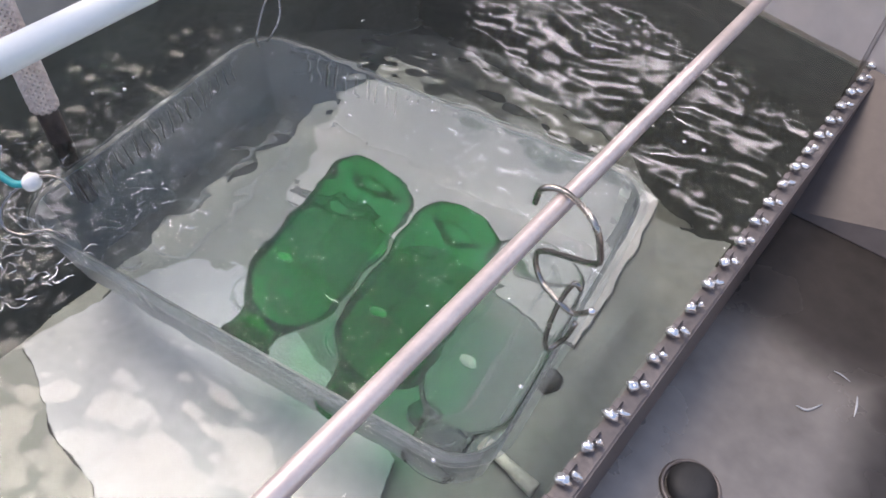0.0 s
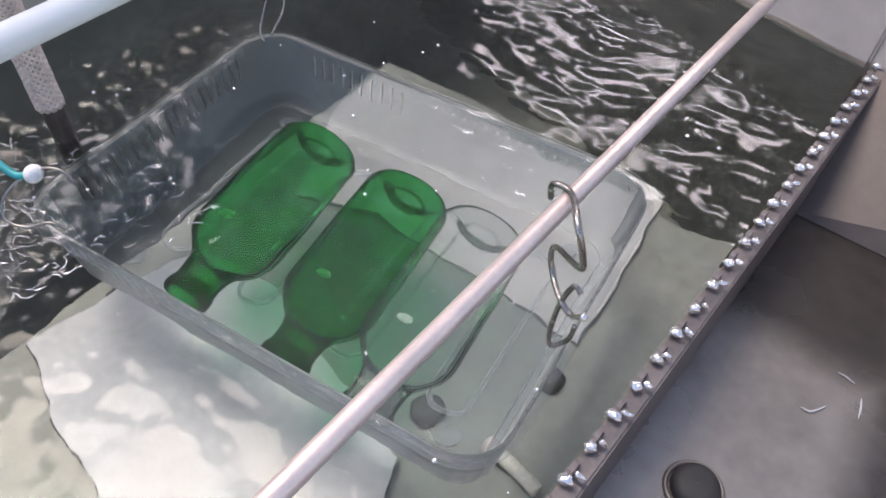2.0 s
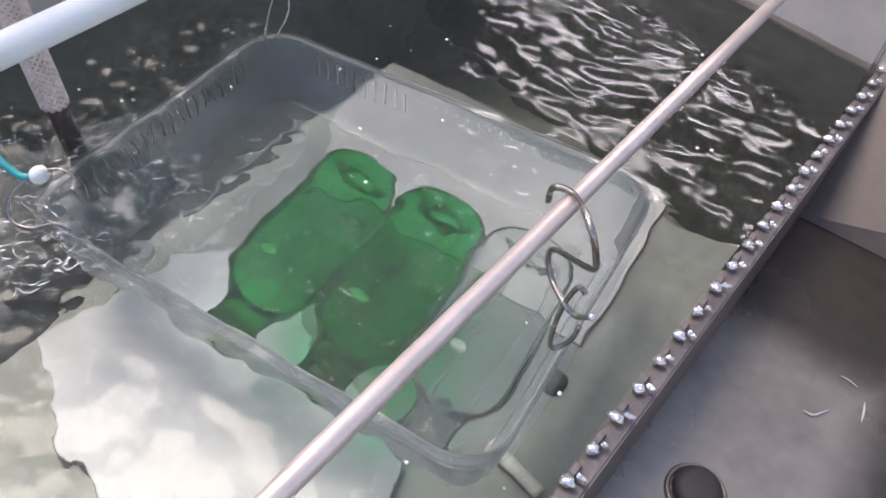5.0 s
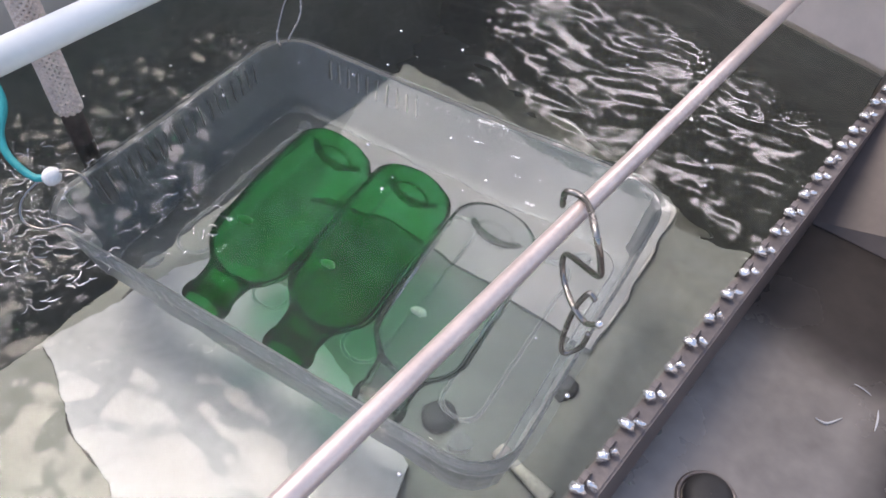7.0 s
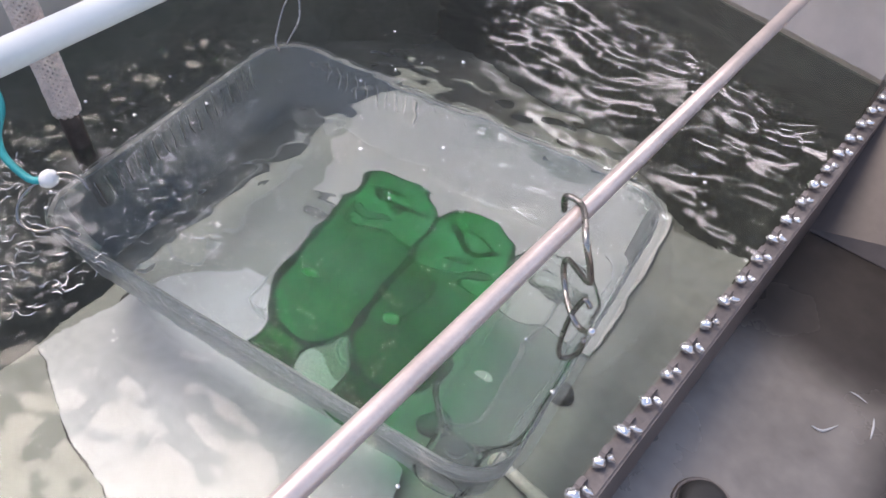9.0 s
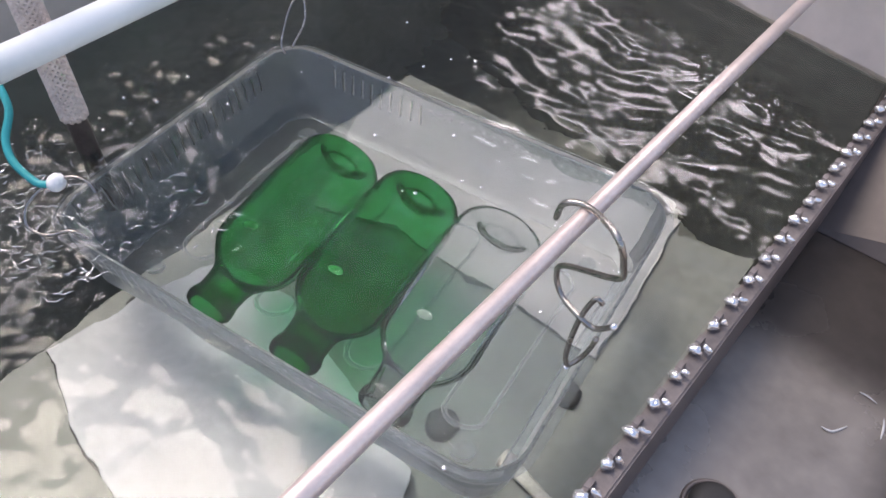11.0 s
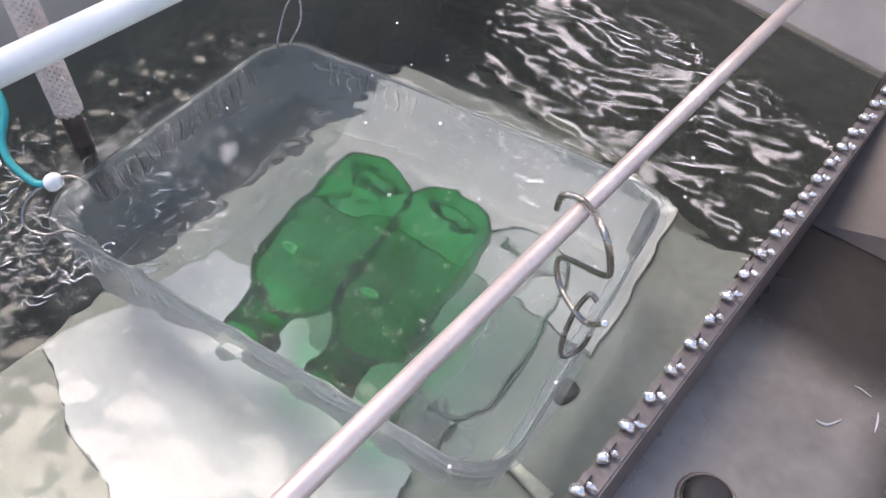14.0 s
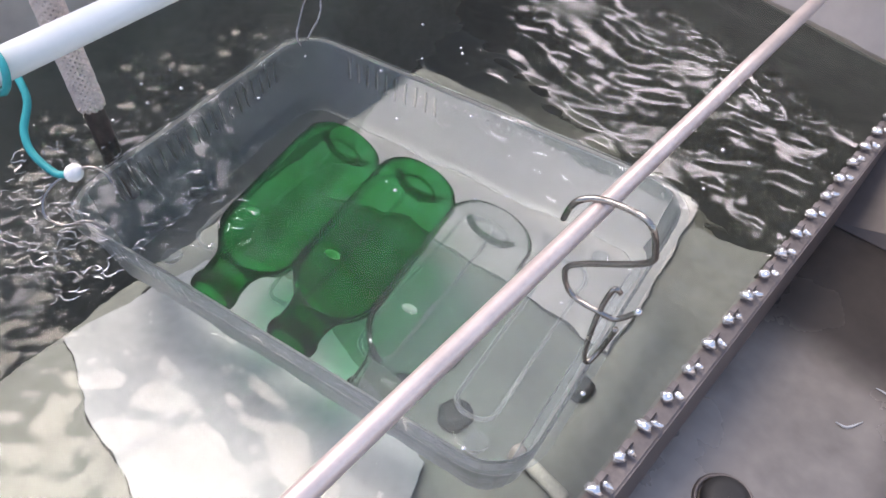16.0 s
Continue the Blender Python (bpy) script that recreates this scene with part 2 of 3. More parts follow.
def window_wall(name, m, w, z0, z1, light):
    """An unseen wall with a wide bright window that puts glints on the water."""
    root = thing(name, m, "unseen plastered wall with a wide bright window for glints on the water", "wall", kind="structure")
    for x0, x1, a, b in ((-1.75, -w, -0.85, 2.9), (w, 1.75, -0.85, 2.9), (-w, w, -0.85, z0), (-w, w, z1, 2.9)):
        part("masonry", box_bm(x0, 0, a, x1, 0.15, b), CONCRETE, root, smooth=False)
    for x0, x1, a, b in ((-w, w, z0, z0 + 0.04), (-w, w, z1 - 0.04, z1), (-0.02, 0.02, z0 + 0.04, z1 - 0.04), (-w, -w + 0.04, z0 + 0.04, z1 - 0.04), (w - 0.04, w, z0 + 0.04, z1 - 0.04)):
        part("window_frame", box_bm(x0, 0.04, a, x1, 0.08, b), WHITE_PVC, root, smooth=False)
    lamp = bpy.data.lights.new("window_light", "AREA")
    lamp.shape, lamp.size, lamp.size_y, lamp.energy, lamp.color = "RECTANGLE", 2 * w - 0.1, z1 - z0 - 0.1, light, (0.92, 0.90, 1.0)
    ob = new("window_light", lamp)
    ob.matrix_world = m @ pose(0, 0.10, (z0 + z1) / 2, -90, 0, 0)


window_wall("wall_window", pose(-0.75, 2.62, 0, 0, 0, 14), 0.75, 1.24, 1.62, 12.5)
# second window, added out of view to brighten the ripples on the left
window_wall("added_side_window", pose(-2.7, 0.62, 0, 0, 0, 80), 0.9, 1.45, 2.25, 22)

# ---- tank ----
FLOOR_Z = -0.15


def plank_bm(a, b, z0, z1, side, thick, bevel=0.003):
    """An upright plate from a to b; its thickness goes to the given side of the line (1: left of a>b)."""
    a, b = Vector((a[0], a[1], 0)), Vector((b[0], b[1], 0))
    d = (b - a).normalized()
    n = Vector((-d.y, d.x, 0)) * side * thick
    bm = bmesh.new()
    low = [bm.verts.new(p + Vector((0, 0, z0))) for p in (a, b, b + n, a + n)]
    top = [bm.verts.new(p + Vector((0, 0, z1))) for p in (a, b, b + n, a + n)]
    bm.faces.new(low), bm.faces.new(top)
    for i in range(4):
        bm.faces.new((low[i], low[(i + 1) % 4], top[(i + 1) % 4], top[i]))
    bmesh.ops.recalc_face_normals(bm, faces=bm.faces)
    if bevel:
        bmesh.ops.bevel(bm, geom=bm.edges[:], offset=bevel, segments=2, affect="EDGES")
    return bm


def flat_bm(corners, thick):
    bm = bmesh.new()
    top = [bm.verts.new(p) for p in corners]
    low = [bm.verts.new(Vector(p) - Vector((0, 0, thick))) for p in corners]
    bm.faces.new(top), bm.faces.new(low)
    for i in range(len(top)):
        bm.faces.new((top[i], top[(i + 1) % len(top)], low[(i + 1) % len(top)], low[i]))
    return bm


STEP_Y = 0.592
tank_floor = tagged(new("floor", finish("floor", flat_bm([(-0.465, -0.449, FLOOR_Z), (-0.0785, -0.449, FLOOR_Z), (-0.0185, 0.572, FLOOR_Z), (-0.108, 0.562, FLOOR_Z), (-0.128, STEP_Y, FLOOR_Z), (-0.465, STEP_Y, FLOOR_Z)], 0.01), STEEL_TANK, False)), "grey-green steel shelf of the water tank", "tank floor", kind="structure")
# the shade over the back of the tank is this floor's dark colour
deep_floor = tagged(new("floor_deep", finish("floor_deep", flat_bm([(-0.66, -0.455, -0.40), (-0.07, -0.455, -0.40), (0.0, 0.76, -0.40), (-0.65, 0.91, -0.40)], 0.03), DIMMED_STEEL, False)), "sunken floor at the back of the tank, darkened in place of shade", "tank floor", kind="structure")


def sheet(outline, label, mat, shadow_run=None):
    """A pale sheet lying on the shelf under the basket."""
    bm = bmesh.new()
    pts = []
    for i, p in enumerate(outline):
        q = outline[(i + 1) % len(outline)]
        for k in range(6):
            f = k / 6
            x, y = p[0] + (q[0] - p[0]) * f, p[1] + (q[1] - p[1]) * f
            pts.append((x + 0.004 * noise.noise((x * 45, y * 45, 2)), y + 0.004 * noise.noise((x * 45, y * 45, 7)), FLOOR_Z + 0.006))
    bm.faces.new([bm.verts.new(p) for p in pts])
    ob = tagged(new("plastic_sheet", finish("plastic_sheet", bm, mat, False)), label, "sheet", "sheets on the tank shelf")
    so = ob.modifiers.new("thickness", "SOLIDIFY")
    so.thickness = 0.005
    # dark strip laid along the edge in place of its shadow line
    if shadow_run:
        line = spline([pts[k % len(pts)] for k in range(shadow_run[0], shadow_run[1], 2)], 3)
        part("edge", tube_bm(line, lambda f: 0.0013 + 0.0006 * noise.noise((f * 9, 1, 0)), 6), RUBBER, ob, "dark strip in place of the shadow line along the edge")
    return ob


sheet([(-0.455, 0.104), (-0.444, 0.153), (-0.437, 0.203), (-0.416, 0.258), (-0.34, 0.269), (-0.294, 0.25), (-0.224, 0.229), (-0.158, 0.206), (-0.11, 0.05), (-0.2, 0.0), (-0.318, 0.062), (-0.369, 0.069), (-0.412, 0.087)], "white plastic sheet lying on the tank shelf", SHEET, (58, 79))
sheet([(-0.404, 0.367), (-0.325, 0.388), (-0.235, 0.387), (-0.172, 0.388), (-0.100, 0.385), (-0.104, 0.471), (-0.115, 0.572), (-0.215, 0.563), (-0.328, 0.565), (-0.455, 0.560), (-0.460, 0.49)], "pale grey plastic sheet lying on the shelf under the basket", GREY_SHEET)
WEIR_A, WEIR_B = (-0.078, -0.45), (-0.008, 0.752)
LEFT_A, LEFT_B = (-0.645, -0.45), (-0.634, 0.895)
FAR_A, FAR_B = (-0.665, 0.906), (0.42, 0.658)
FAR_M = (-0.012, 0.757)
wall_far = tagged(new("wall_far", finish("wall_far", plank_bm(FAR_A, FAR_M, -0.85, 0.09, 1, 0.02), STEEL_WALL, False)), "smooth grey steel far wall of the tank", "tank wall", kind="structure")
wall_end = tagged(new("wall_end", finish("wall_end", plank_bm((FAR_M[0] + 0.0005, FAR_M[1]), FAR_B, -0.85, 0.20, 1, 0.02), STEEL_WALL, False)), "smooth grey steel end wall above the overflow tray", "tray wall", kind="structure")
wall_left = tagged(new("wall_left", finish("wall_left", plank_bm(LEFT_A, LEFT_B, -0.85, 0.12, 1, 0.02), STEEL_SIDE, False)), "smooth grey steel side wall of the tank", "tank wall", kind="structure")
wall_near = tagged(new("wall_near", finish("wall_near", plank_bm((-0.72, -0.45), (0.42, -0.45), -0.85, 0.16, -1, 0.02), STEEL_WALL, False)), "grey steel near wall of the tank", "tank wall", kind="structure")

# added panels: the water's dimming of the walls is put into their colour
dim_panel_far = tagged(new("dim_panel_far", finish("dim_panel_far", plank_bm((FAR_A[0] + 0.03, FAR_A[1] - 0.008), (FAR_M[0] - 0.002, FAR_M[1] - 0.001), -0.40, -0.006, -1, 0.003, 0.001), DIMMED_STEEL, False)), "dark green-grey panel added to dim the tank wall below the water line", "tank wall", kind="structure")
dim_panel_left = tagged(new("dim_panel_left", finish("dim_panel_left", plank_bm((LEFT_A[0] + 0.0005, -0.449), (LEFT_B[0] + 0.0005, 0.89), -0.40, -0.006, -1, 0.003, 0.001), DIM_PANEL, False)), "dark green-grey panel added to dim the tank wall below the water line", "tank wall", kind="structure")


def weir():
    root = thing("weir", pose(0, 0, 0), "brownish steel overflow weir with a toothed upper edge", "weir", kind="structure")
    part("plate", plank_bm(WEIR_A, WEIR_B, -0.40, -0.004, -1, 0.014, 0.0015), STEEL_WEIR, root, smooth=False)
    a, b = Vector((*WEIR_A, 0)), Vector((*WEIR_B, 0))
    d = (b - a).normalized()
    n = Vector((d.y, -d.x, 0))
    pitch = 0.0273
    count = int((b - a).length / pitch)
    bm = bmesh.new()
    prof = [(-0.32, -0.006), (-0.12, 0.004), (0.12, 0.004), (0.32, -0.006)]
    f = [bm.verts.new(Vector((0, s * pitch, h))) for s, h in prof]
    g = [bm.verts.new(Vector((0.004, s * pitch, h))) for s, h in prof]
    bm.faces.new(f), bm.faces.new(g)
    for i in range(4):
        bm.faces.new((f[i], f[(i + 1) % 4], g[(i + 1) % 4], g[i]))
    tooth = finish("tooth", bm, STEEL_WEIR, False)
    beads = []
    for k in range(5):
        bm = bmesh.new()
        for cx, cz, rx, ry, rz in ((-0.0015, 0.0005, 0.0062, 0.0046, 0.0034), (0.0050, 0.0010, 0.0050, 0.0026, 0.0030), (-0.0042, -0.0010, 0.0040, 0.0030, 0.0024)):
            ball = bmesh.ops.create_uvsphere(bm, u_segments=12, v_segments=8, radius=1)["verts"]
            for v in ball:
                f = 1 + 0.65 * noise.noise(v.co * 1.9 + Vector((k * 3.1, cx * 900, 0)))
                v.co = Vector((v.co.x * rx * f + cx, v.co.y * ry * f + (0.0068 if cx > 0 else 0.0), v.co.z * rz * f + cz))
        beads.append(finish("water_bulge", bm, DROP))
    turn = math.degrees(math.atan2(-d.x, d.y))
    for i in range(count):
        p = a + d * pitch * (i + 0.5)
        t = new("tooth", tooth)
        t.parent = root
        t.matrix_basis = pose(p.x, p.y, 0, 0, 0, turn)
        q = p + d * pitch * 0.70
        w = tagged(new("water_bulge", beads[i % 5]), "bright bulge of water running over the weir", "water", "water bulges on the weir")
        w.matrix_basis = pose(q.x + 0.0042, q.y, 0.0005, 0, 0, turn + random.uniform(-14, 14)) @ Matrix.Diagonal((random.uniform(0.65, 0.9), random.uniform(0.7, 0.9), random.uniform(0.7, 1.0), 1))


weir()

# ---- overflow tray ----
TRAY_Z = -0.085
tray = tagged(new("tray_floor", finish("tray_floor", flat_bm([(-0.072, -0.45, TRAY_Z), (0.40, -0.45, TRAY_Z), (0.40, 0.60, TRAY_Z), (-0.0115, 0.613, TRAY_Z)], 0.008), STEEL_TRAY, False)), "stained grey steel floor of the overflow tray, with painted shade", "tray", kind="structure")
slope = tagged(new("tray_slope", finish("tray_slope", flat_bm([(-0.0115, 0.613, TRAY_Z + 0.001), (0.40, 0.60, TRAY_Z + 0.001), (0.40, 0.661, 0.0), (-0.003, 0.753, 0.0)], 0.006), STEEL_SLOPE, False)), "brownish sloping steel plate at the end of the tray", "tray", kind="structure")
wall_tray = tagged(new("wall_tray", finish("wall_tray", box_bm(0.40, -0.45, -0.85, 0.42, 0.66, 0.17, 0.003), STEEL_WALL, False)), "grey steel outer wall of the overflow tray", "tray wall", kind="structure")

# ---- water ----
def water():
    x0, x1, y0, y1, step = -0.644, -0.012, -0.44, 0.905, 0.0036
    nx, ny = int((x1 - x0) / step), int((y1 - y0) / step)
    bm = bmesh.new()
    rows = []
    for j in range(ny + 1):
        y = y0 + j * step
        row = []
        edge = WEIR_A[0] + (WEIR_B[0] - WEIR_A[0]) * (y - WEIR_A[1]) / (WEIR_B[1] - WEIR_A[1]) - 0.001
        for i in range(nx + 1):
            x = x0 + (edge - x0) * i / nx
            row.append(bm.verts.new((x, y, ripple(x, y))))
        rows.append(row)
    for j in range(ny):
        for i in range(nx):
            bm.faces.new((rows[j][i], rows[j][i + 1], rows[j + 1][i + 1], rows[j + 1][i]))
    slope = (FAR_M[1] - FAR_A[1]) / (FAR_M[0] - FAR_A[0])
    bmesh.ops.delete(bm, geom=[v for v in bm.verts if v.co.y > FAR_A[1] + slope * (v.co.x - FAR_A[0]) + 0.012], context="VERTS")
    return tagged(new("water", finish("water", bm, WATER, True, False)), "clear rippling water filling the steel tank", "water", kind="structure")


water_sheet = water()
water_sheet.visible_shadow = False


SURGE = clear_material("surging_water", (0.99, 0.995, 0.995), (0.55, 0.58, 0.57), 0.012, 0.04, 0.999, 1.10, 0, 60, 1.16)


def surge():
    """A low swell of churned water: flat below, lumpy above, running out to nothing at its edges."""
    w, h, step = 0.215, 0.20, 0.0042
    nx, ny = int(2 * w / step), int(2 * h / step)
    verts, faces = [], []
    for low in (0, 1):
        for j in range(ny + 1):
            for i in range(nx + 1):
                u, v = -1 + 2 * i / nx, -1 + 2 * j / ny
                x, y = w * u * math.sqrt(1 - v * v / 2), h * v * math.sqrt(1 - u * u / 2)
                e = min(1, 2.6 * (1 - max(abs(u), abs(v))))
                e = e * e * (3 - 2 * e)
                q = Vector((x * 26 + y * 9, y * 32 - x * 8, 3.1))
                z = 0.0 if low else 0.0001 + e * (0.0060 + 0.0050 * noise.noise(q) + 0.0024 * noise.noise(q * 2.6 + Vector((2, 7, 0))))
                verts.append((x, y, z))
    n = (nx + 1) * (ny + 1)
    for j in range(ny):
        for i in range(nx):
            a = j * (nx + 1) + i
            faces.append((a, a + 1, a + nx + 2, a + nx + 1))
            faces.append((n + a, n + a + nx + 1, n + a + nx + 2, n + a + 1))
    me = bpy.data.meshes.new("water_surge")
    me.from_pydata(verts, [], faces)
    me.materials.append(SURGE)
    for p in me.polygons:
        p.use_smooth = True
    ob = tagged(new("water_surge", me), "low swell of churned milky water washing over the basket", "water")
    ob.visible_shadow = False
    return ob


surge_ob = surge()


# ---- basket ----
def rect_ring(hx, hy, r, z, nx, ny, nc=5):
    """Points round a rectangle with rounded corners: nx, ny spaces along its sides, nc in a corner."""
    pts = []
    for sx, sy, a0 in ((1, -1, -90), (1, 1, 0), (-1, 1, 90), (-1, -1, 180)):
        cx, cy = sx * (hx - r), sy * (hy - r)
        for k in range(nc):
            a = radians(a0 + 90 * k / nc)
            pts.append(Vector((cx + r * math.cos(a), cy + r * math.sin(a), z)))
        a = radians(a0 + 90)
        p = Vector((cx + r * math.cos(a), cy + r * math.sin(a), z))
        # a side of straight spaces follows each corner
        n = {(1, -1): ny, (1, 1): nx, (-1, 1): ny, (-1, -1): nx}[(sx, sy)]
        q = {(1, -1): Vector((hx, hy - r, z)), (1, 1): Vector((-(hx - r), hy, z)), (-1, 1): Vector((-hx, -(hy - r), z)), (-1, -1): Vector((hx - r, -hy, z))}[(sx, sy)]
        for k in range(n):
            pts.append(p.lerp(q, k / n))
    return pts


BX, BY, BDEPTH = 0.200, 0.144, 0.085


def basket():
    root = thing("plastic_basket", pose(0, 0, 0), "cloudy bluish plastic basket with slotted walls, half sunk in water", "basket")
    nx, ny, nc = 120, 84, 5
    zs = [(0.0, 0.0), (-0.011, 0.001), (-0.0145, 0.0013), (-0.038, 0.0045), (-0.075, 0.011), (-0.083, 0.016), (-BDEPTH, 0.022)]
    rings = [rect_ring(BX - i, BY - i, 0.035 - i * 0.6, z, nx, ny, nc) for z, i in zs]
    n = len(rings[0])
    pos = 0
    straight = set()
    long_slots = set()
    for side, cnt in enumerate((ny, nx, ny, nx)):
        pos += nc
        for k in range(4, cnt - 4):
            if k % 4 == 0:
                straight.add(pos + k)
                # full slits on the hung end and beside it, short ones elsewhere
                if side == 2 or (side == 1 and k > cnt * 0.6) or (side == 3 and k < cnt * 0.3):
                    long_slots.add(pos + k)
        pos += cnt
    bm = bmesh.new()
    vs = [[bm.verts.new(p) for p in r] for r in rings]
    for j in range(len(vs) - 1):
        for k in range(n):
            if (j == 1 and k in straight) or (j == 2 and k in long_slots):
                continue
            bm.faces.new((vs[j][k], vs[j][(k + 1) % n], vs[j + 1][(k + 1) % n], vs[j + 1][k]))
    wall = part("wall", bm, WALL_PLASTIC, root, smooth=False)
    so = wall.modifiers.new("thickness", "SOLIDIFY")
    so.thickness = 0.0018
    bm = bmesh.new()
    bm.faces.new([bm.verts.new(p) for p in rings[-1]])
    base = part("bottom", bm, FROSTED, root, smooth=False)
    so = base.modifiers.new("thickness", "SOLIDIFY")
    so.thickness = 0.002
    lip = [(-0.0005, 0.0004), (0.0040, 0.0012), (0.0056, 0.0008), (0.0062, -0.0004), (0.0062, -0.0028), (0.0050, -0.0028), (0.0046, -0.0012), (-0.0005, -0.0014)]
    bands = [rect_ring(BX + o, BY + o, 0.035 + o, z, 12, 9, 8) for o, z in lip]
    bm = bmesh.new()
    vs = [[bm.verts.new(p) for p in r] for r in bands]
    for j in range(len(vs)):
        p, q = vs[j], vs[(j + 1) % len(vs)]
        for k in range(len(p)):
            bm.faces.new((p[k], p[(k + 1) % len(p)], q[(k + 1) % len(p)], q[k]))
    part("rim", bm, RIM_PLASTIC, root, "broad turned-down bluish rim")
    # raised oval ribs moulded in the bottom
    for cx, cy, hx, hy in ((-0.135, 0.01, 0.016, 0.085), (-0.045, 0.0, 0.016, 0.085), (0.045, 0.0, 0.016, 0.085), (0.135, 0.0, 0.016, 0.085)):
        ring = rect_ring(hx, hy, 0.014, -BDEPTH + 0.002, 2, 6, 6)
        part("rib", tube_bm([p + Vector((cx, cy, 0)) for p in ring], 0.0020, 6, True), RIB_PLASTIC, root)
    for sx in (-1, 1):
        for sy in (-1, 1):
            disc = [(0.0, 0.0005), (0.0, 0.0085), (0.0014, 0.0080), (0.0018, 0.0060), (0.0010, 0.0045), (0.0010, 0.0005)]
            part("boss", lathe_bm(disc, 20), RIM_PLASTIC, root, "round moulded boss in the bottom").matrix_basis = pose(sx * 0.150, sy * 0.100, -BDEPTH + 0.001, 90, 0, 0)
    return root


basket_ob = basket()


# ---- bottles ----
def bottle(mat, label, category="bottle", group="bottles in the basket"):
    root = thing("glass_bottle", pose(0, 0, 0), label, category, group)
    R = 0.0388
    base = [(0.010, 0.0005), (0.008, 0.012), (0.003, 0.021), (0.0, 0.026), (0.0006, 0.031), (0.004, 0.0360), (0.010, R)]
    side = [(0.05, R), (0.090, R), (0.120, R), (0.129, 0.0378), (0.137, 0.0350), (0.144, 0.0300), (0.150, 0.0245), (0.155, 0.0208), (0.161, 0.0188), (0.170, 0.0180), (0.180, 0.0180)]
    mouth = [(0.190, 0.0182), (0.1915, 0.0166), (0.190, 0.0150), (0.176, 0.0148), (0.164, 0.0160)]
    part("body", lathe_bm([(-y, r) for y, r in base + side + mouth]), mat, root)
    lip = [(-0.179, 0.0183), (-0.181, 0.0196), (-0.185, 0.0202), (-0.189, 0.0198), (-0.1912, 0.0184)]
    part("lip", lathe_bm(lip), mat, root, "thick rounded lip of the neck")
    ring = [Vector((0.0165 * math.cos(k * math.tau / 28), -0.0085, 0.0165 * math.sin(k * math.tau / 28))) for k in range(28)]
    part("base_ring", tube_bm(ring, 0.0012, 6, True), mat, root, "raised ring round the hollow of the base")
    # the bright sparkle at the shoulder is modelled as a pale blob
    bm = bmesh.new()
    bmesh.ops.create_uvsphere(bm, u_segments=16, v_segments=8, radius=1)
    for v in bm.verts:
        f = 1 + 0.25 * noise.noise(v.co * 1.3)
        v.co = Vector((v.co.x * 0.0065 * f - 0.004, v.co.y * 0.0035 * f - 0.124, v.co.z * 0.0022 + 0.0335))
    part("sparkle_blob", bm, SPARKLE, root, "pale blob in place of a sparkle under the shoulder")
    return root


bottle_1 = bottle(GREEN_GLASS, "short-necked green glass bottle lying in the basket")
bottle_2 = bottle(GREEN_GLASS, "short-necked green glass bottle lying in the basket")
bottle_3 = bottle(CLEAR_GLASS, "colourless clear glass bottle lying in the basket")

# ---- rod, hose, lifting bar ----
rod = tagged(new("steel_rod", finish("steel_rod", tube_bm([Vector((-0.1226, -0.4680, 0.1719)), Vector((-0.1097, 0.0800, 0.1373)), Vector((-0.1011, 0.4500, 0.1140)), Vector((-0.0929, 0.8000, 0.0919))], 0.0053, 16), STEEL_ROD)), "polished round steel rod lying across the tank", "rod")


HOOK_AT = (-0.1042, 0.2879, 0.1313)


def spiral_hook():
    """A wire bent over the rod: an open crook, a bow, a stem, and a narrow loop whose end is tied to the stem."""
    root = thing("wire_hook", pose(*HOOK_AT), "twisted steel wire hook hanging on the rod", "hook")
    stem = [(-0.0189, 0.0066, -0.0238), (-0.0139, 0.0008, -0.0049), (0.0000, 0.0000, 0.0000), (0.0221, -0.0180, 0.0066), (0.0304, -0.0189, -0.0107), (0.0279, -0.0156, -0.0254), (-0.0066, 0.0049, -0.0558), (-0.0107, 0.0066, -0.0689), (-0.0033, 0.0033, -0.0804), (0.0131, -0.0057, -0.0804), (0.0238, -0.0066, -0.0828), (0.0345, -0.0098, -0.0697)]
    loop = [(0.0230, -0.0016, -0.0656), (0.0180, -0.0025, -0.0632), (0.0131, -0.0057, -0.0828), (0.0115, -0.0082, -0.1148), (0.0148, -0.0074, -0.1271), (0.0221, -0.0016, -0.1165), (0.0262, -0.0041, -0.0943)]
    part("stem", tube_bm(spline(stem, 6), 0.0019, 8), WIRE, root)
    part("loop", tube_bm(spline(loop, 6), 0.0018, 8), WIRE, root, "narrow loop of wire at the foot of the hook")
    bm = bmesh.new()
    bmesh.ops.create_uvsphere(bm, u_segments=10, v_segments=8, radius=0.0026)
    bmesh.ops.translate(bm, verts=bm.verts, vec=stem[-1])
    part("drop", bm, DROP, root, "drop of water on the wire's end")
    return root


hook_ob = spiral_hook()


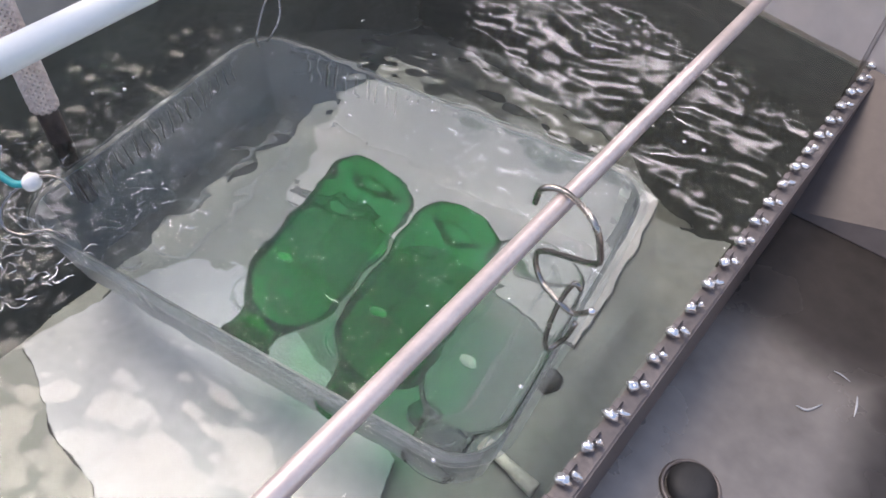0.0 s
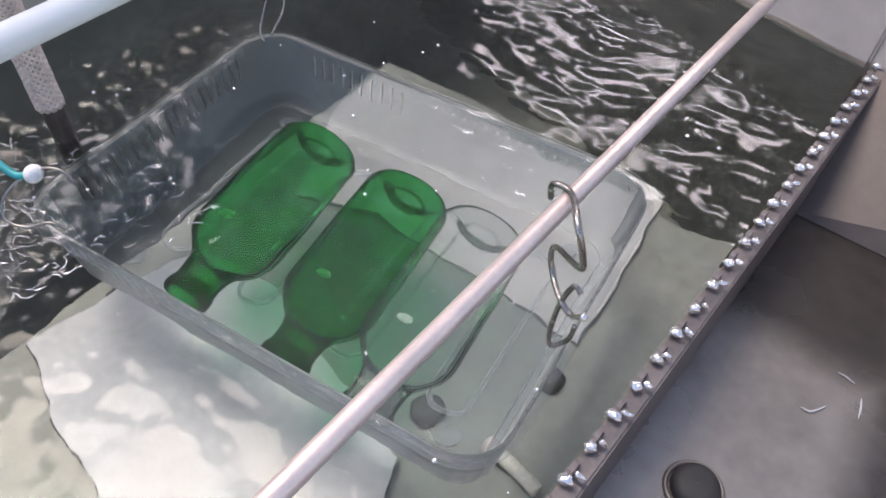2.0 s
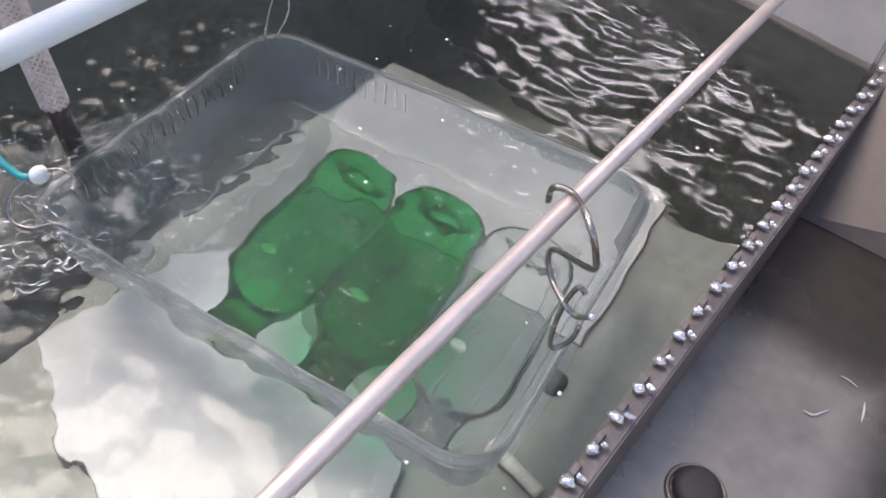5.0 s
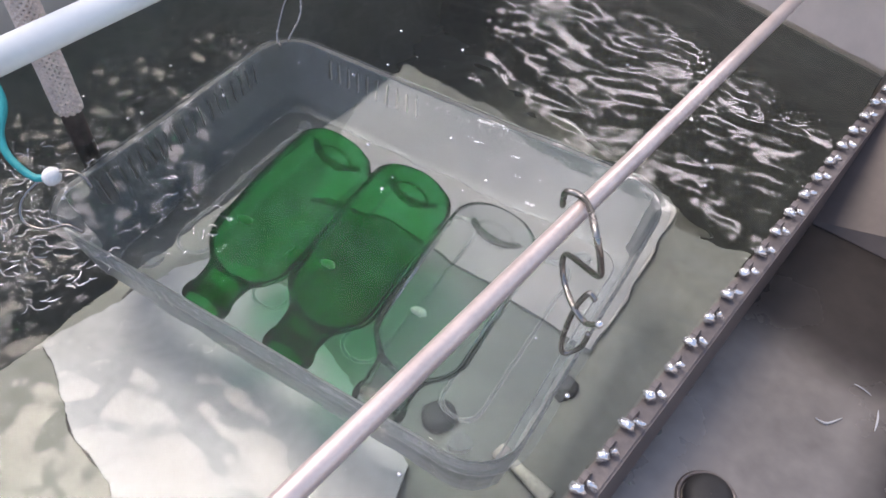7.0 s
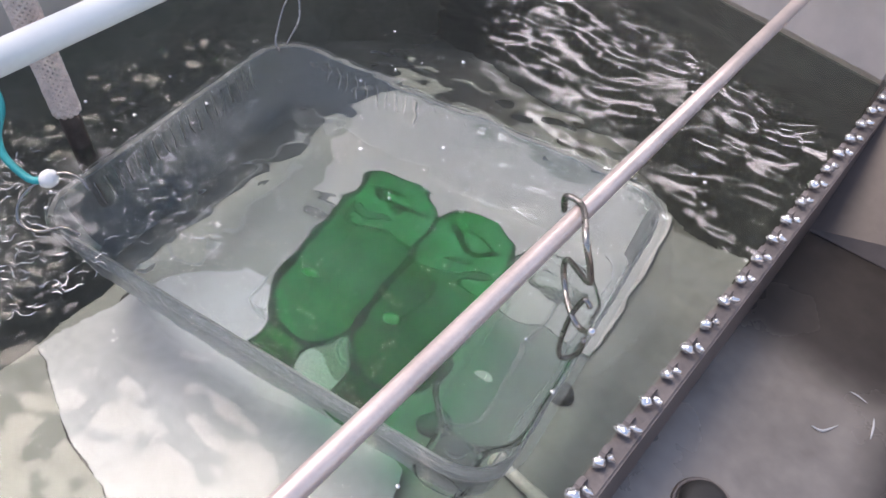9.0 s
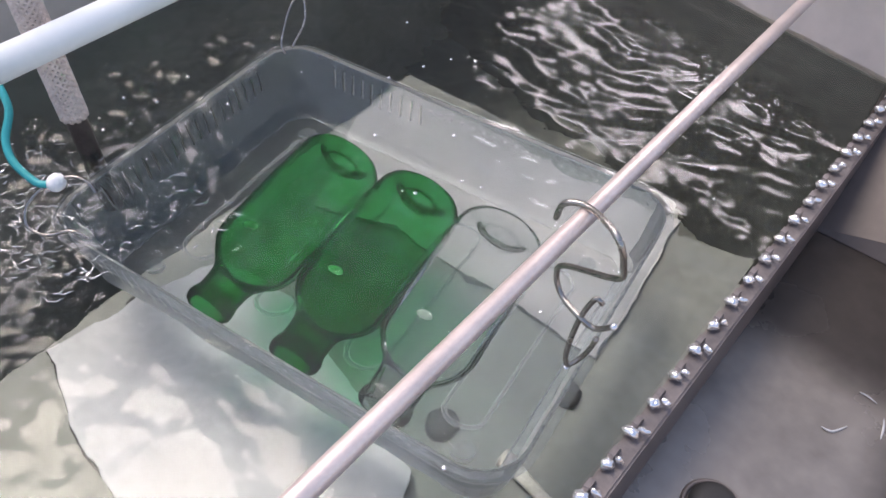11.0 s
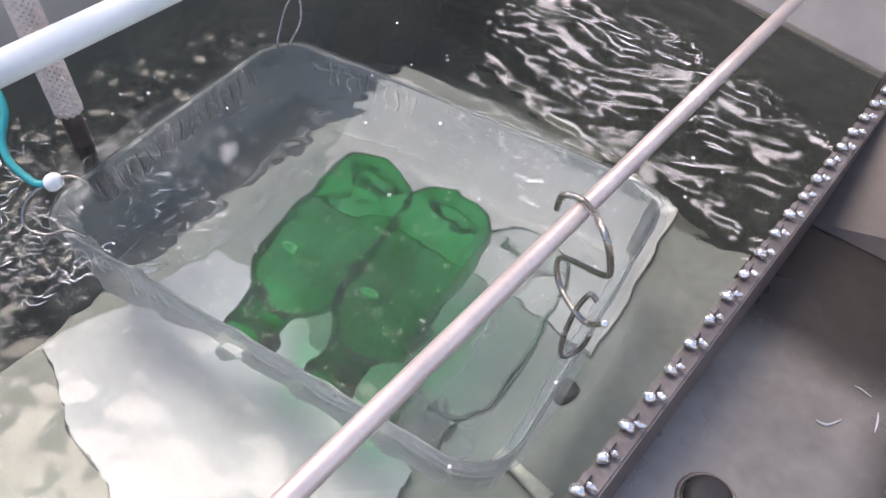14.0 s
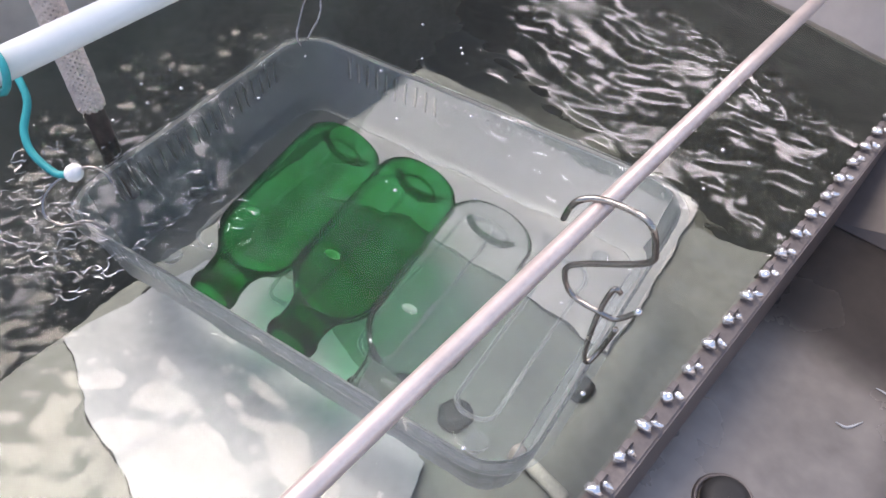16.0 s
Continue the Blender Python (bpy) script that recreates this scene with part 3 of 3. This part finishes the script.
def braided_hose():
    root = thing("braided_hose", pose(0, 0, 0), "steel-braided water hose dipping into the tank", "hose")
    line = spline([(-0.497, 0.207, 0.36), (-0.499, 0.210, 0.22), (-0.500, 0.213, 0.11), (-0.502, 0.217, 0.0), (-0.507, 0.222, -0.09)], 30)
    part("core", tube_bm(line, 0.0082, 12), HOSE_CORE, root, "brown bare end of the hose")
    line = [p for p in line if p.z > 0.032]
    for s in (1, -1):
        for k in range(12):
            pts = []
            for i, p in enumerate(line):
                d = (line[min(i + 1, len(line) - 1)] - line[max(i - 1, 0)]).normalized()
                a = d.orthogonal().normalized()
                b = d.cross(a)
                an = s * i * 0.36 + k * math.tau / 12
                pts.append(p + (a * math.cos(an) + b * math.sin(an)) * 0.0096)
            part("strand", tube_bm(pts, 0.0015, 5), BRAID, root)
    return root


braided_hose()

lift_bar = thing("lifting_bar", pose(-0.44, 0.25, 0.135), "white plastic pipe used as a lifting bar", "pipe")
part("tube", tube_bm([Vector((-0.005, -0.135, 0)), Vector((0.012, 0.45, 0))], 0.0105, 20), WHITE_PVC, lift_bar)
part("end_cap", tube_bm([Vector((-0.0052, -0.141, 0)), Vector((-0.005, -0.133, 0)), Vector((-0.0047, -0.121, 0))], 0.0116, 20), WHITE_PVC, lift_bar)
for ty in (-0.108, 0.36):
    part("cable_loop", tube_bm([Vector((0.0118 * math.cos(k * math.tau / 20), ty + 0.004 * math.sin(k * math.tau / 20), 0.0118 * math.sin(k * math.tau / 20))) for k in range(20)], 0.0025, 8, True), TEAL, lift_bar, "teal cable looped round the pipe")


def lifting_wire(name_pts_cable, wire_pts, label):
    root = thing("lifting_wire", pose(0, 0, 0), label, "wire", "lifting wires")
    part("cable", tube_bm(spline(name_pts_cable, 8), 0.0028, 8), TEAL, root, "teal plastic-coated cable")
    part("wire", tube_bm(spline(wire_pts, 8), 0.0012, 6), WIRE, root)
    bm = bmesh.new()
    bmesh.ops.create_icosphere(bm, subdivisions=2, radius=0.0065)
    for v in bm.verts:
        v.co = Vector((v.co.x * 0.9, v.co.y * 1.1, v.co.z * 1.1)) + Vector(wire_pts[0])
    part("crimp", bm, WHITE_PVC, root, "white plastic sleeve")
    return root


# hooks bent from wire, drawn in a plane across and up (metres from the sleeve)
ACROSS, UPWARD = Vector((0.80, 0.60, 0.05)), Vector((-0.47, 0.58, 0.66))


def plane(rows, lean=0.0):
    return [ACROSS * a + UPWARD * b + Vector((0, 0, lean * k)) for k, (a, b) in enumerate(rows)]


wire_1 = lifting_wire(plane([(-0.045, 0.075), (-0.034, 0.052), (-0.036, 0.030), (-0.030, 0.014), (-0.014, 0.0), (-0.004, -0.001)]), plane([(0, 0), (-0.012, -0.006), (-0.021, -0.018), (-0.020, -0.031), (-0.006, -0.037), (0.010, -0.034), (0.022, -0.039)]), "teal lifting cable with a white sleeve and wire hook")
part("wire", tube_bm(spline(plane([(0, 0.002), (0.012, 0.004), (0.022, 0.0), (0.028, -0.008)]), 8), 0.0011, 6), WIRE, wire_1)
wire_2 = lifting_wire(plane([(0.010, 0.085), (0.012, 0.06), (0.012, 0.042)]), plane([(0.010, 0.042), (0.0, 0.026), (-0.006, 0.004), (-0.008, -0.010), (-0.004, -0.018)]), "teal lifting cable with a wire hook on the corner")
part("wire", tube_bm(spline(plane([(0.012, 0.042), (0.014, 0.014), (0.006, -0.004), (0.002, -0.012)]), 8), 0.0011, 6), WIRE, wire_2)


# ---- small things in the tank and the tray ----
def foot(x, y, r):
    """A worn dark rubber foot on the shelf."""
    bm = bmesh.new()
    rings = []
    for z, k in ((0, 1.0), (0.004, 1.0), (0.008, 0.85), (0.009, 0.5)):
        rings.append([bm.verts.new((r * k * math.cos(a * math.tau / 16) * (1 + 0.1 * noise.noise((a, x * 9, 0))), r * k * math.sin(a * math.tau / 16), z)) for a in range(16)])
    for p, q in zip(rings, rings[1:]):
        for a in range(16):
            bm.faces.new((p[a], p[(a + 1) % 16], q[(a + 1) % 16], q[a]))
    bm.faces.new(rings[-1]), bm.faces.new(rings[0])
    ob = tagged(new("rubber_foot", finish("rubber_foot", bm, RUBBER)), "dark worn rubber foot on the tank shelf", "foot", "rubber feet")
    ob.matrix_basis = pose(x, y, FLOOR_Z)


for fx, fy, fr in ((-0.166, 0.256, 0.014), (-0.430, 0.184, 0.019), (-0.100, 0.340, 0.011)):
    foot(fx, fy, fr)
tube_end = thing("pipe_piece", pose(0, 0, 0), "pale worn pipe piece lying on the tank shelf", "pipe")
part("tube", tube_bm(spline([(-0.111, 0.259, -0.144), (-0.09, 0.256, -0.143), (-0.06, 0.251, -0.144)], 8), 0.0055, 10), PALE, tube_end)
part("collar", tube_bm([Vector(p) for p in [(-0.111, 0.259, -0.1435), (-0.1047, 0.2581, -0.143)]], 0.008, 12), STEEL_WALL, tube_end)
plug = thing("drain_plug", pose(0.031, 0.300, TRAY_Z), "black rubber drain plug in the tray floor", "plug")
part("disc", lathe_bm([(0, 0.0005), (0.0, 0.016), (0.004, 0.0175), (0.009, 0.016), (0.011, 0.010), (0.011, 0.0005)]), RUBBER, plug).matrix_basis = pose(0, 0, 0, 90, 0, 0)
part("ring", tube_bm([Vector((0.020 * math.cos(k * math.tau / 24), 0.020 * math.sin(k * math.tau / 24), 0.001)) for k in range(24)], 0.002, 6, True), STEEL_WEIR, plug)


def splinter(points, r, label):
    ob = tagged(new("glass_splinter", finish("glass_splinter", tube_bm(spline(points, 5), lambda f: 0.6 * r * (0.35 + math.sin(f * 3.14)), 5), SHEET, False)), label, "splinter", "splinters in the tray")
    return ob


splinter([(0.07, 0.411, -0.084), (0.078, 0.412, -0.084), (0.086, 0.424, -0.084)], 0.0013, "thin pale glass splinter on the tray floor")
splinter([(0.106, 0.448, -0.084), (0.108, 0.439, -0.084), (0.109, 0.428, -0.084)], 0.0012, "thin pale glass splinter on the tray floor")
splinter([(0.084, 0.46, -0.084), (0.09, 0.46, -0.084), (0.098, 0.458, -0.084)], 0.0008, "thin pale glass splinter on the tray floor")


def bubbles():
    """Small bubbles and drops on the water, where it is churned."""
    bm = bmesh.new()
    bmesh.ops.create_uvsphere(bm, u_segments=10, v_segments=6, radius=1)
    me = finish("bubble", bm, DROP)
    rng = random.Random(5)
    for x0, x1, y0, y1, n in ((-0.42, -0.05, 0.46, 0.68, 16), (-0.40, -0.06, 0.16, 0.44, 14), (-0.55, -0.45, 0.12, 0.45, 14)):
        for _ in range(n):
            r = rng.uniform(0.0008, 0.0019)
            ob = tagged(new("bubble", me), "tiny bright bubble floating on the water", "bubble", "bubbles on the water")
            ob.matrix_basis = Matrix.Translation((rng.uniform(x0, x1), rng.uniform(y0, y1), 0.001)) @ Matrix.Diagonal((r, r, r * 0.7, 1))
            BUBBLES.append(ob)


BUBBLES = []
bubbles()


def foam():
    """Thin bright threads in place of glints on the churned water by the hung end of the basket."""
    rng = random.Random(11)
    bm = bmesh.new()
    for x0, x1, y0, y1, n in ((-0.480, -0.380, 0.085, 0.155, 90), (-0.545, -0.470, 0.120, 0.205, 60), (-0.425, -0.350, 0.165, 0.235, 30)):
        for _ in range(n):
            x, y, turn = rng.uniform(x0, x1), rng.uniform(y0, y1), rng.uniform(0.0, 1.1)
            pts = []
            for _ in range(rng.randint(3, 5)):
                pts.append((x, y, 0.0016 + ripple(x, y)))
                turn += rng.uniform(-0.9, 0.9)
                go = rng.uniform(0.0014, 0.0040)
                x, y = x + go * math.cos(turn), y + go * math.sin(turn)
            r = rng.uniform(0.00016, 0.00042)
            thread = tube_bm(spline(pts, 4), lambda f: r * (0.25 + math.sin(f * 3.14)), 5)
            me = bpy.data.meshes.new("thread")
            thread.to_mesh(me)
            thread.free()
            bm.from_mesh(me)
            bpy.data.meshes.remove(me)
    return tagged(new("foam", finish("foam", bm, DROP)), "thin bright threads in place of glints on the churned water", "foam", kind="stuff")


# white threads stand in for light glinting on the ripple crests
glint_ob = foam()

# ---- what moves ----
# share of the full lift of the basket's hung end, by time
LIFT = [(0, -0.13), (0.9, 0.0), (2.6, 0.0), (3.0, 0.08), (3.3, 0.65), (3.6, 1.0), (3.8, 0.86), (4.0, 0.50), (4.25, 0.12), (4.5, -0.12), (5.4, 0.0), (7.4, 0.0), (7.7, 0.25), (8.0, 0.72), (8.25, 1.0), (8.5, 0.78), (8.75, 0.4), (9.0, 0.0), (9.2, -0.12), (10.2, 0.0),
        (12.1, 0.05), (12.5, 0.62), (12.85, 1.0), (13.05, 0.95), (13.3, 0.6), (13.6, 0.08), (13.8, -0.10), (14.4, 0.0), (16.0, 0.0)]
def at(rows, t):
    for (a, u), (b, v) in zip(rows, rows[1:]):
        if a <= t <= b:
            s = (t - a) / (b - a)
            s = s * s * (3 - 2 * s)
            return u + (v - u) * s
    return rows[-1][1]


# turn of the wire hook about the upright
TWIST = [(0, 4), (0.5, -1), (1, -3.5), (1.5, -7), (2, -16), (2.5, 0), (3, 9.5), (3.5, 11), (4, 2), (4.5, -9), (5.5, -5), (7, -12.5), (7.5, -12.5), (8, -5), (8.5, -12.5), (9, -19), (10.2, 0), (11.5, 8), (12, -2), (12.5, -13), (13, -3.5), (13.5, -19), (14, -3.5), (14.5, 10), (15, 20), (15.5, 22), (16, 25)]
# way of the swell: 0 over the basket, 1 back at the near end of the tank
SWELL = [(0, 0), (0.25, 0), (1.0, 1), (3.5, 1), (4.0, 0.1), (4.25, 0), (4.75, 0), (5.5, 1), (8.25, 1), (8.75, 0.12), (9.0, 0), (9.5, 0), (10.25, 1), (13.0, 1), (13.5, 0.05), (13.75, 0), (14.0, 0.1), (14.5, 1), (16, 1)]
TIMES = [i * 0.25 for i in range(65)]
CENTER = (-0.286, 0.311)
BTURN = 5.0


def basket_pose(t):
    a = -0.8 + 7.2 * at(LIFT, t)
    return pose(CENTER[0] + 0.016 * at(LIFT, t), CENTER[1], -0.005, 0.6 + 4.5 * max(0, at(LIFT, t)), 0, BTURN) @ pose(BX, 0, 0) @ pose(0, 0, 0, 0, a, 0) @ pose(-BX, 0, 0)


def carried(rows):
    """Rows for a bottle that lies in the basket: t, place along and across it, and its turn."""
    out = []
    for (t0, *a), (t1, *b) in zip(rows, rows[1:]):
        n = max(1, round((t1 - t0) / 0.25))
        for k in range(n):
            t = t0 + (t1 - t0) * k / n
            x, y, turn = [u + (v - u) * k / n for u, v in zip(a, b)]
            out.append((t, basket_pose(t) @ pose(x, y, -BDEPTH + 0.0405, 0, 0, turn)))
    t, x, y, turn = rows[-1]
    return out + [(t, basket_pose(t) @ pose(x, y, -BDEPTH + 0.0405, 0, 0, turn))]


def motions():
    walk(basket_ob, [(t, basket_pose(t)) for t in TIMES])
    walk(bottle_1, carried([
        (0.0, -0.010, 0.060, 2.5), (0.5, -0.025, 0.056, 3.6), (1.0, -0.045, 0.058, 4.5), (1.5, -0.064, 0.062, 4.1), (2.0, -0.080, 0.067, 4.1), (2.5, -0.081, 0.071, 3.6),
        (3.0, -0.078, 0.071, 4.1), (3.5, -0.050, 0.068, 2.5), (4.0, -0.001, 0.063, 0.9), (4.5, -0.001, 0.053, 2.1), (5.0, -0.030, 0.055, 3.0), (5.5, -0.060, 0.060, 4.0),
        (6.0, -0.078, 0.064, 4.5), (6.5, -0.081, 0.066, 5.0), (7.0, -0.078, 0.066, 5.0), (7.5, -0.060, 0.065, 3.8), (8.0, -0.047, 0.062, 3.6), (8.5, -0.003, 0.065, 3.3),
        (9.0, -0.001, 0.057, 3.4), (9.5, -0.028, 0.059, 3.6), (10.0, -0.058, 0.064, 4.0), (10.5, -0.076, 0.067, 4.2), (11.0, -0.077, 0.068, 4.2), (11.5, -0.074, 0.068, 4.2),
        (12.0, -0.061, 0.065, 4.0), (12.5, -0.052, 0.065, 3.4), (13.0, -0.023, 0.075, 2.3), (13.5, -0.001, 0.066, 1.8), (14.0, -0.031, 0.064, 4.4), (14.5, -0.062, 0.069, 4.4),
        (15.0, -0.090, 0.074, 4.7), (15.5, -0.097, 0.069, 5.1), (16.0, -0.089, 0.066, 5.0)]))
    walk(bottle_2, carried([
        (0.0, 0.076, 0.052, 3.6), (0.5, 0.060, 0.057, 3.5), (1.0, 0.038, 0.054, 3.8), (1.5, 0.036, 0.057, 4.6), (2.0, 0.018, 0.059, 3.8), (2.5, 0.015, 0.061, 4.2),
        (3.0, 0.024, 0.064, 4.3), (3.5, 0.040, 0.070, 4.7), (4.0, 0.077, 0.061, 0.8), (4.5, 0.077, 0.050, 1.4), (5.0, 0.053, 0.055, 2.5), (5.5, 0.023, 0.060, 3.5),
        (6.0, 0.005, 0.064, 4.0), (6.5, 0.002, 0.066, 4.5), (7.0, 0.004, 0.066, 4.0), (7.5, 0.020, 0.061, 3.2), (8.0, 0.030, 0.061, 2.5), (8.5, 0.074, 0.062, 2.0),
        (9.0, 0.077, 0.054, 1.7), (9.5, 0.055, 0.059, 3.1), (10.0, 0.025, 0.064, 3.5), (10.5, 0.007, 0.067, 3.7), (11.0, 0.006, 0.068, 3.7), (11.5, 0.007, 0.071, 4.0),
        (12.0, 0.020, 0.067, 3.7), (12.5, 0.026, 0.069, 3.5), (13.0, 0.054, 0.072, 2.3), (13.5, 0.077, 0.059, 0.9), (14.0, 0.047, 0.063, 3.2), (14.5, 0.022, 0.065, 3.6),
        (15.0, -0.005, 0.072, 4.7), (15.5, -0.014, 0.070, 5.0), (16.0, -0.008, 0.066, 3.7)]))
    walk(bottle_3, carried([
        (0.0, 0.149, 0.051, 3.0), (0.5, 0.133, 0.050, 3.0), (1.0, 0.111, 0.050, 3.0), (1.5, 0.111, 0.049, 3.0), (2.0, 0.091, 0.057, 3.0), (2.5, 0.088, 0.060, 3.0),
        (3.0, 0.097, 0.062, 3.0), (3.5, 0.113, 0.059, 3.0), (4.0, 0.150, 0.050, 3.0), (4.5, 0.150, 0.040, 3.0), (5.0, 0.132, 0.057, 3.0), (5.5, 0.102, 0.062, 3.0),
        (6.0, 0.084, 0.066, 3.0), (6.5, 0.081, 0.068, 3.0), (7.0, 0.086, 0.066, 3.0), (7.5, 0.099, 0.060, 3.0), (8.0, 0.103, 0.059, 3.0), (8.5, 0.148, 0.059, 3.0),
        (9.0, 0.150, 0.050, 3.0), (9.5, 0.134, 0.061, 3.0), (10.0, 0.104, 0.066, 3.0), (10.5, 0.086, 0.069, 3.0), (11.0, 0.085, 0.070, 3.0), (11.5, 0.082, 0.077, 3.0),
        (12.0, 0.095, 0.072, 3.0), (12.5, 0.099, 0.068, 3.0), (13.0, 0.127, 0.063, 3.0), (13.5, 0.150, 0.054, 3.0), (14.0, 0.120, 0.058, 3.0), (14.5, 0.095, 0.068, 3.0),
        (15.0, 0.073, 0.070, 3.0), (15.5, 0.061, 0.066, 3.0), (16.0, 0.070, 0.057, 3.0)]))
    walk(lift_bar, [(t, pose(-0.44, 0.25, 0.135 + 0.08 * at(LIFT, t))) for t in TIMES])
    walk(wire_1, [(t, pose(-0.440, 0.160, 0.04) @ pose(0.010 * at(LIFT, t), -0.005 * at(LIFT, t), 0.057 * at(LIFT, t), 0, 0, -8 * at(LIFT, t))) for t in TIMES])
    walk(wire_2, [(t, pose(-0.481, 0.426, 0.012 + 0.066 * at(LIFT, t))) for t in TIMES])
    walk(water_sheet, [(t, pose(0, 0.014 * math.sin(t * 1.35), 0.001 * math.sin(t * 2.7))) for t in TIMES])
    walk(glint_ob, [(t, pose(0.004 * math.sin(t * 2.1), 0.014 * math.sin(t * 1.35), 0.001 * math.sin(t * 2.7))) for t in TIMES])
    walk(surge_ob, [(t, pose(-0.272 - 0.05 * at(SWELL, t), 0.335 - 0.56 * at(SWELL, t), 0.0045, 0, 0, 3 + 4 * math.sin(t * 0.9))) for t in TIMES])
    for k, ob in enumerate(BUBBLES):
        p, size = ob.location.copy(), ob.scale.copy()
        ob.rotation_mode = "QUATERNION"
        walk(ob, [(t, pose(p.x + 0.010 * math.sin(t * 0.5 + k), p.y + 0.014 * math.sin(t * 1.35) + 0.012 * math.sin(t * 0.35 + 2 * k), p.z)) for t in TIMES[::4]])
    walk(hook_ob, [(t, pose(*HOOK_AT, -0.18 * at(TWIST, t), 0, at(TWIST, t))) for t in TIMES])


motions()
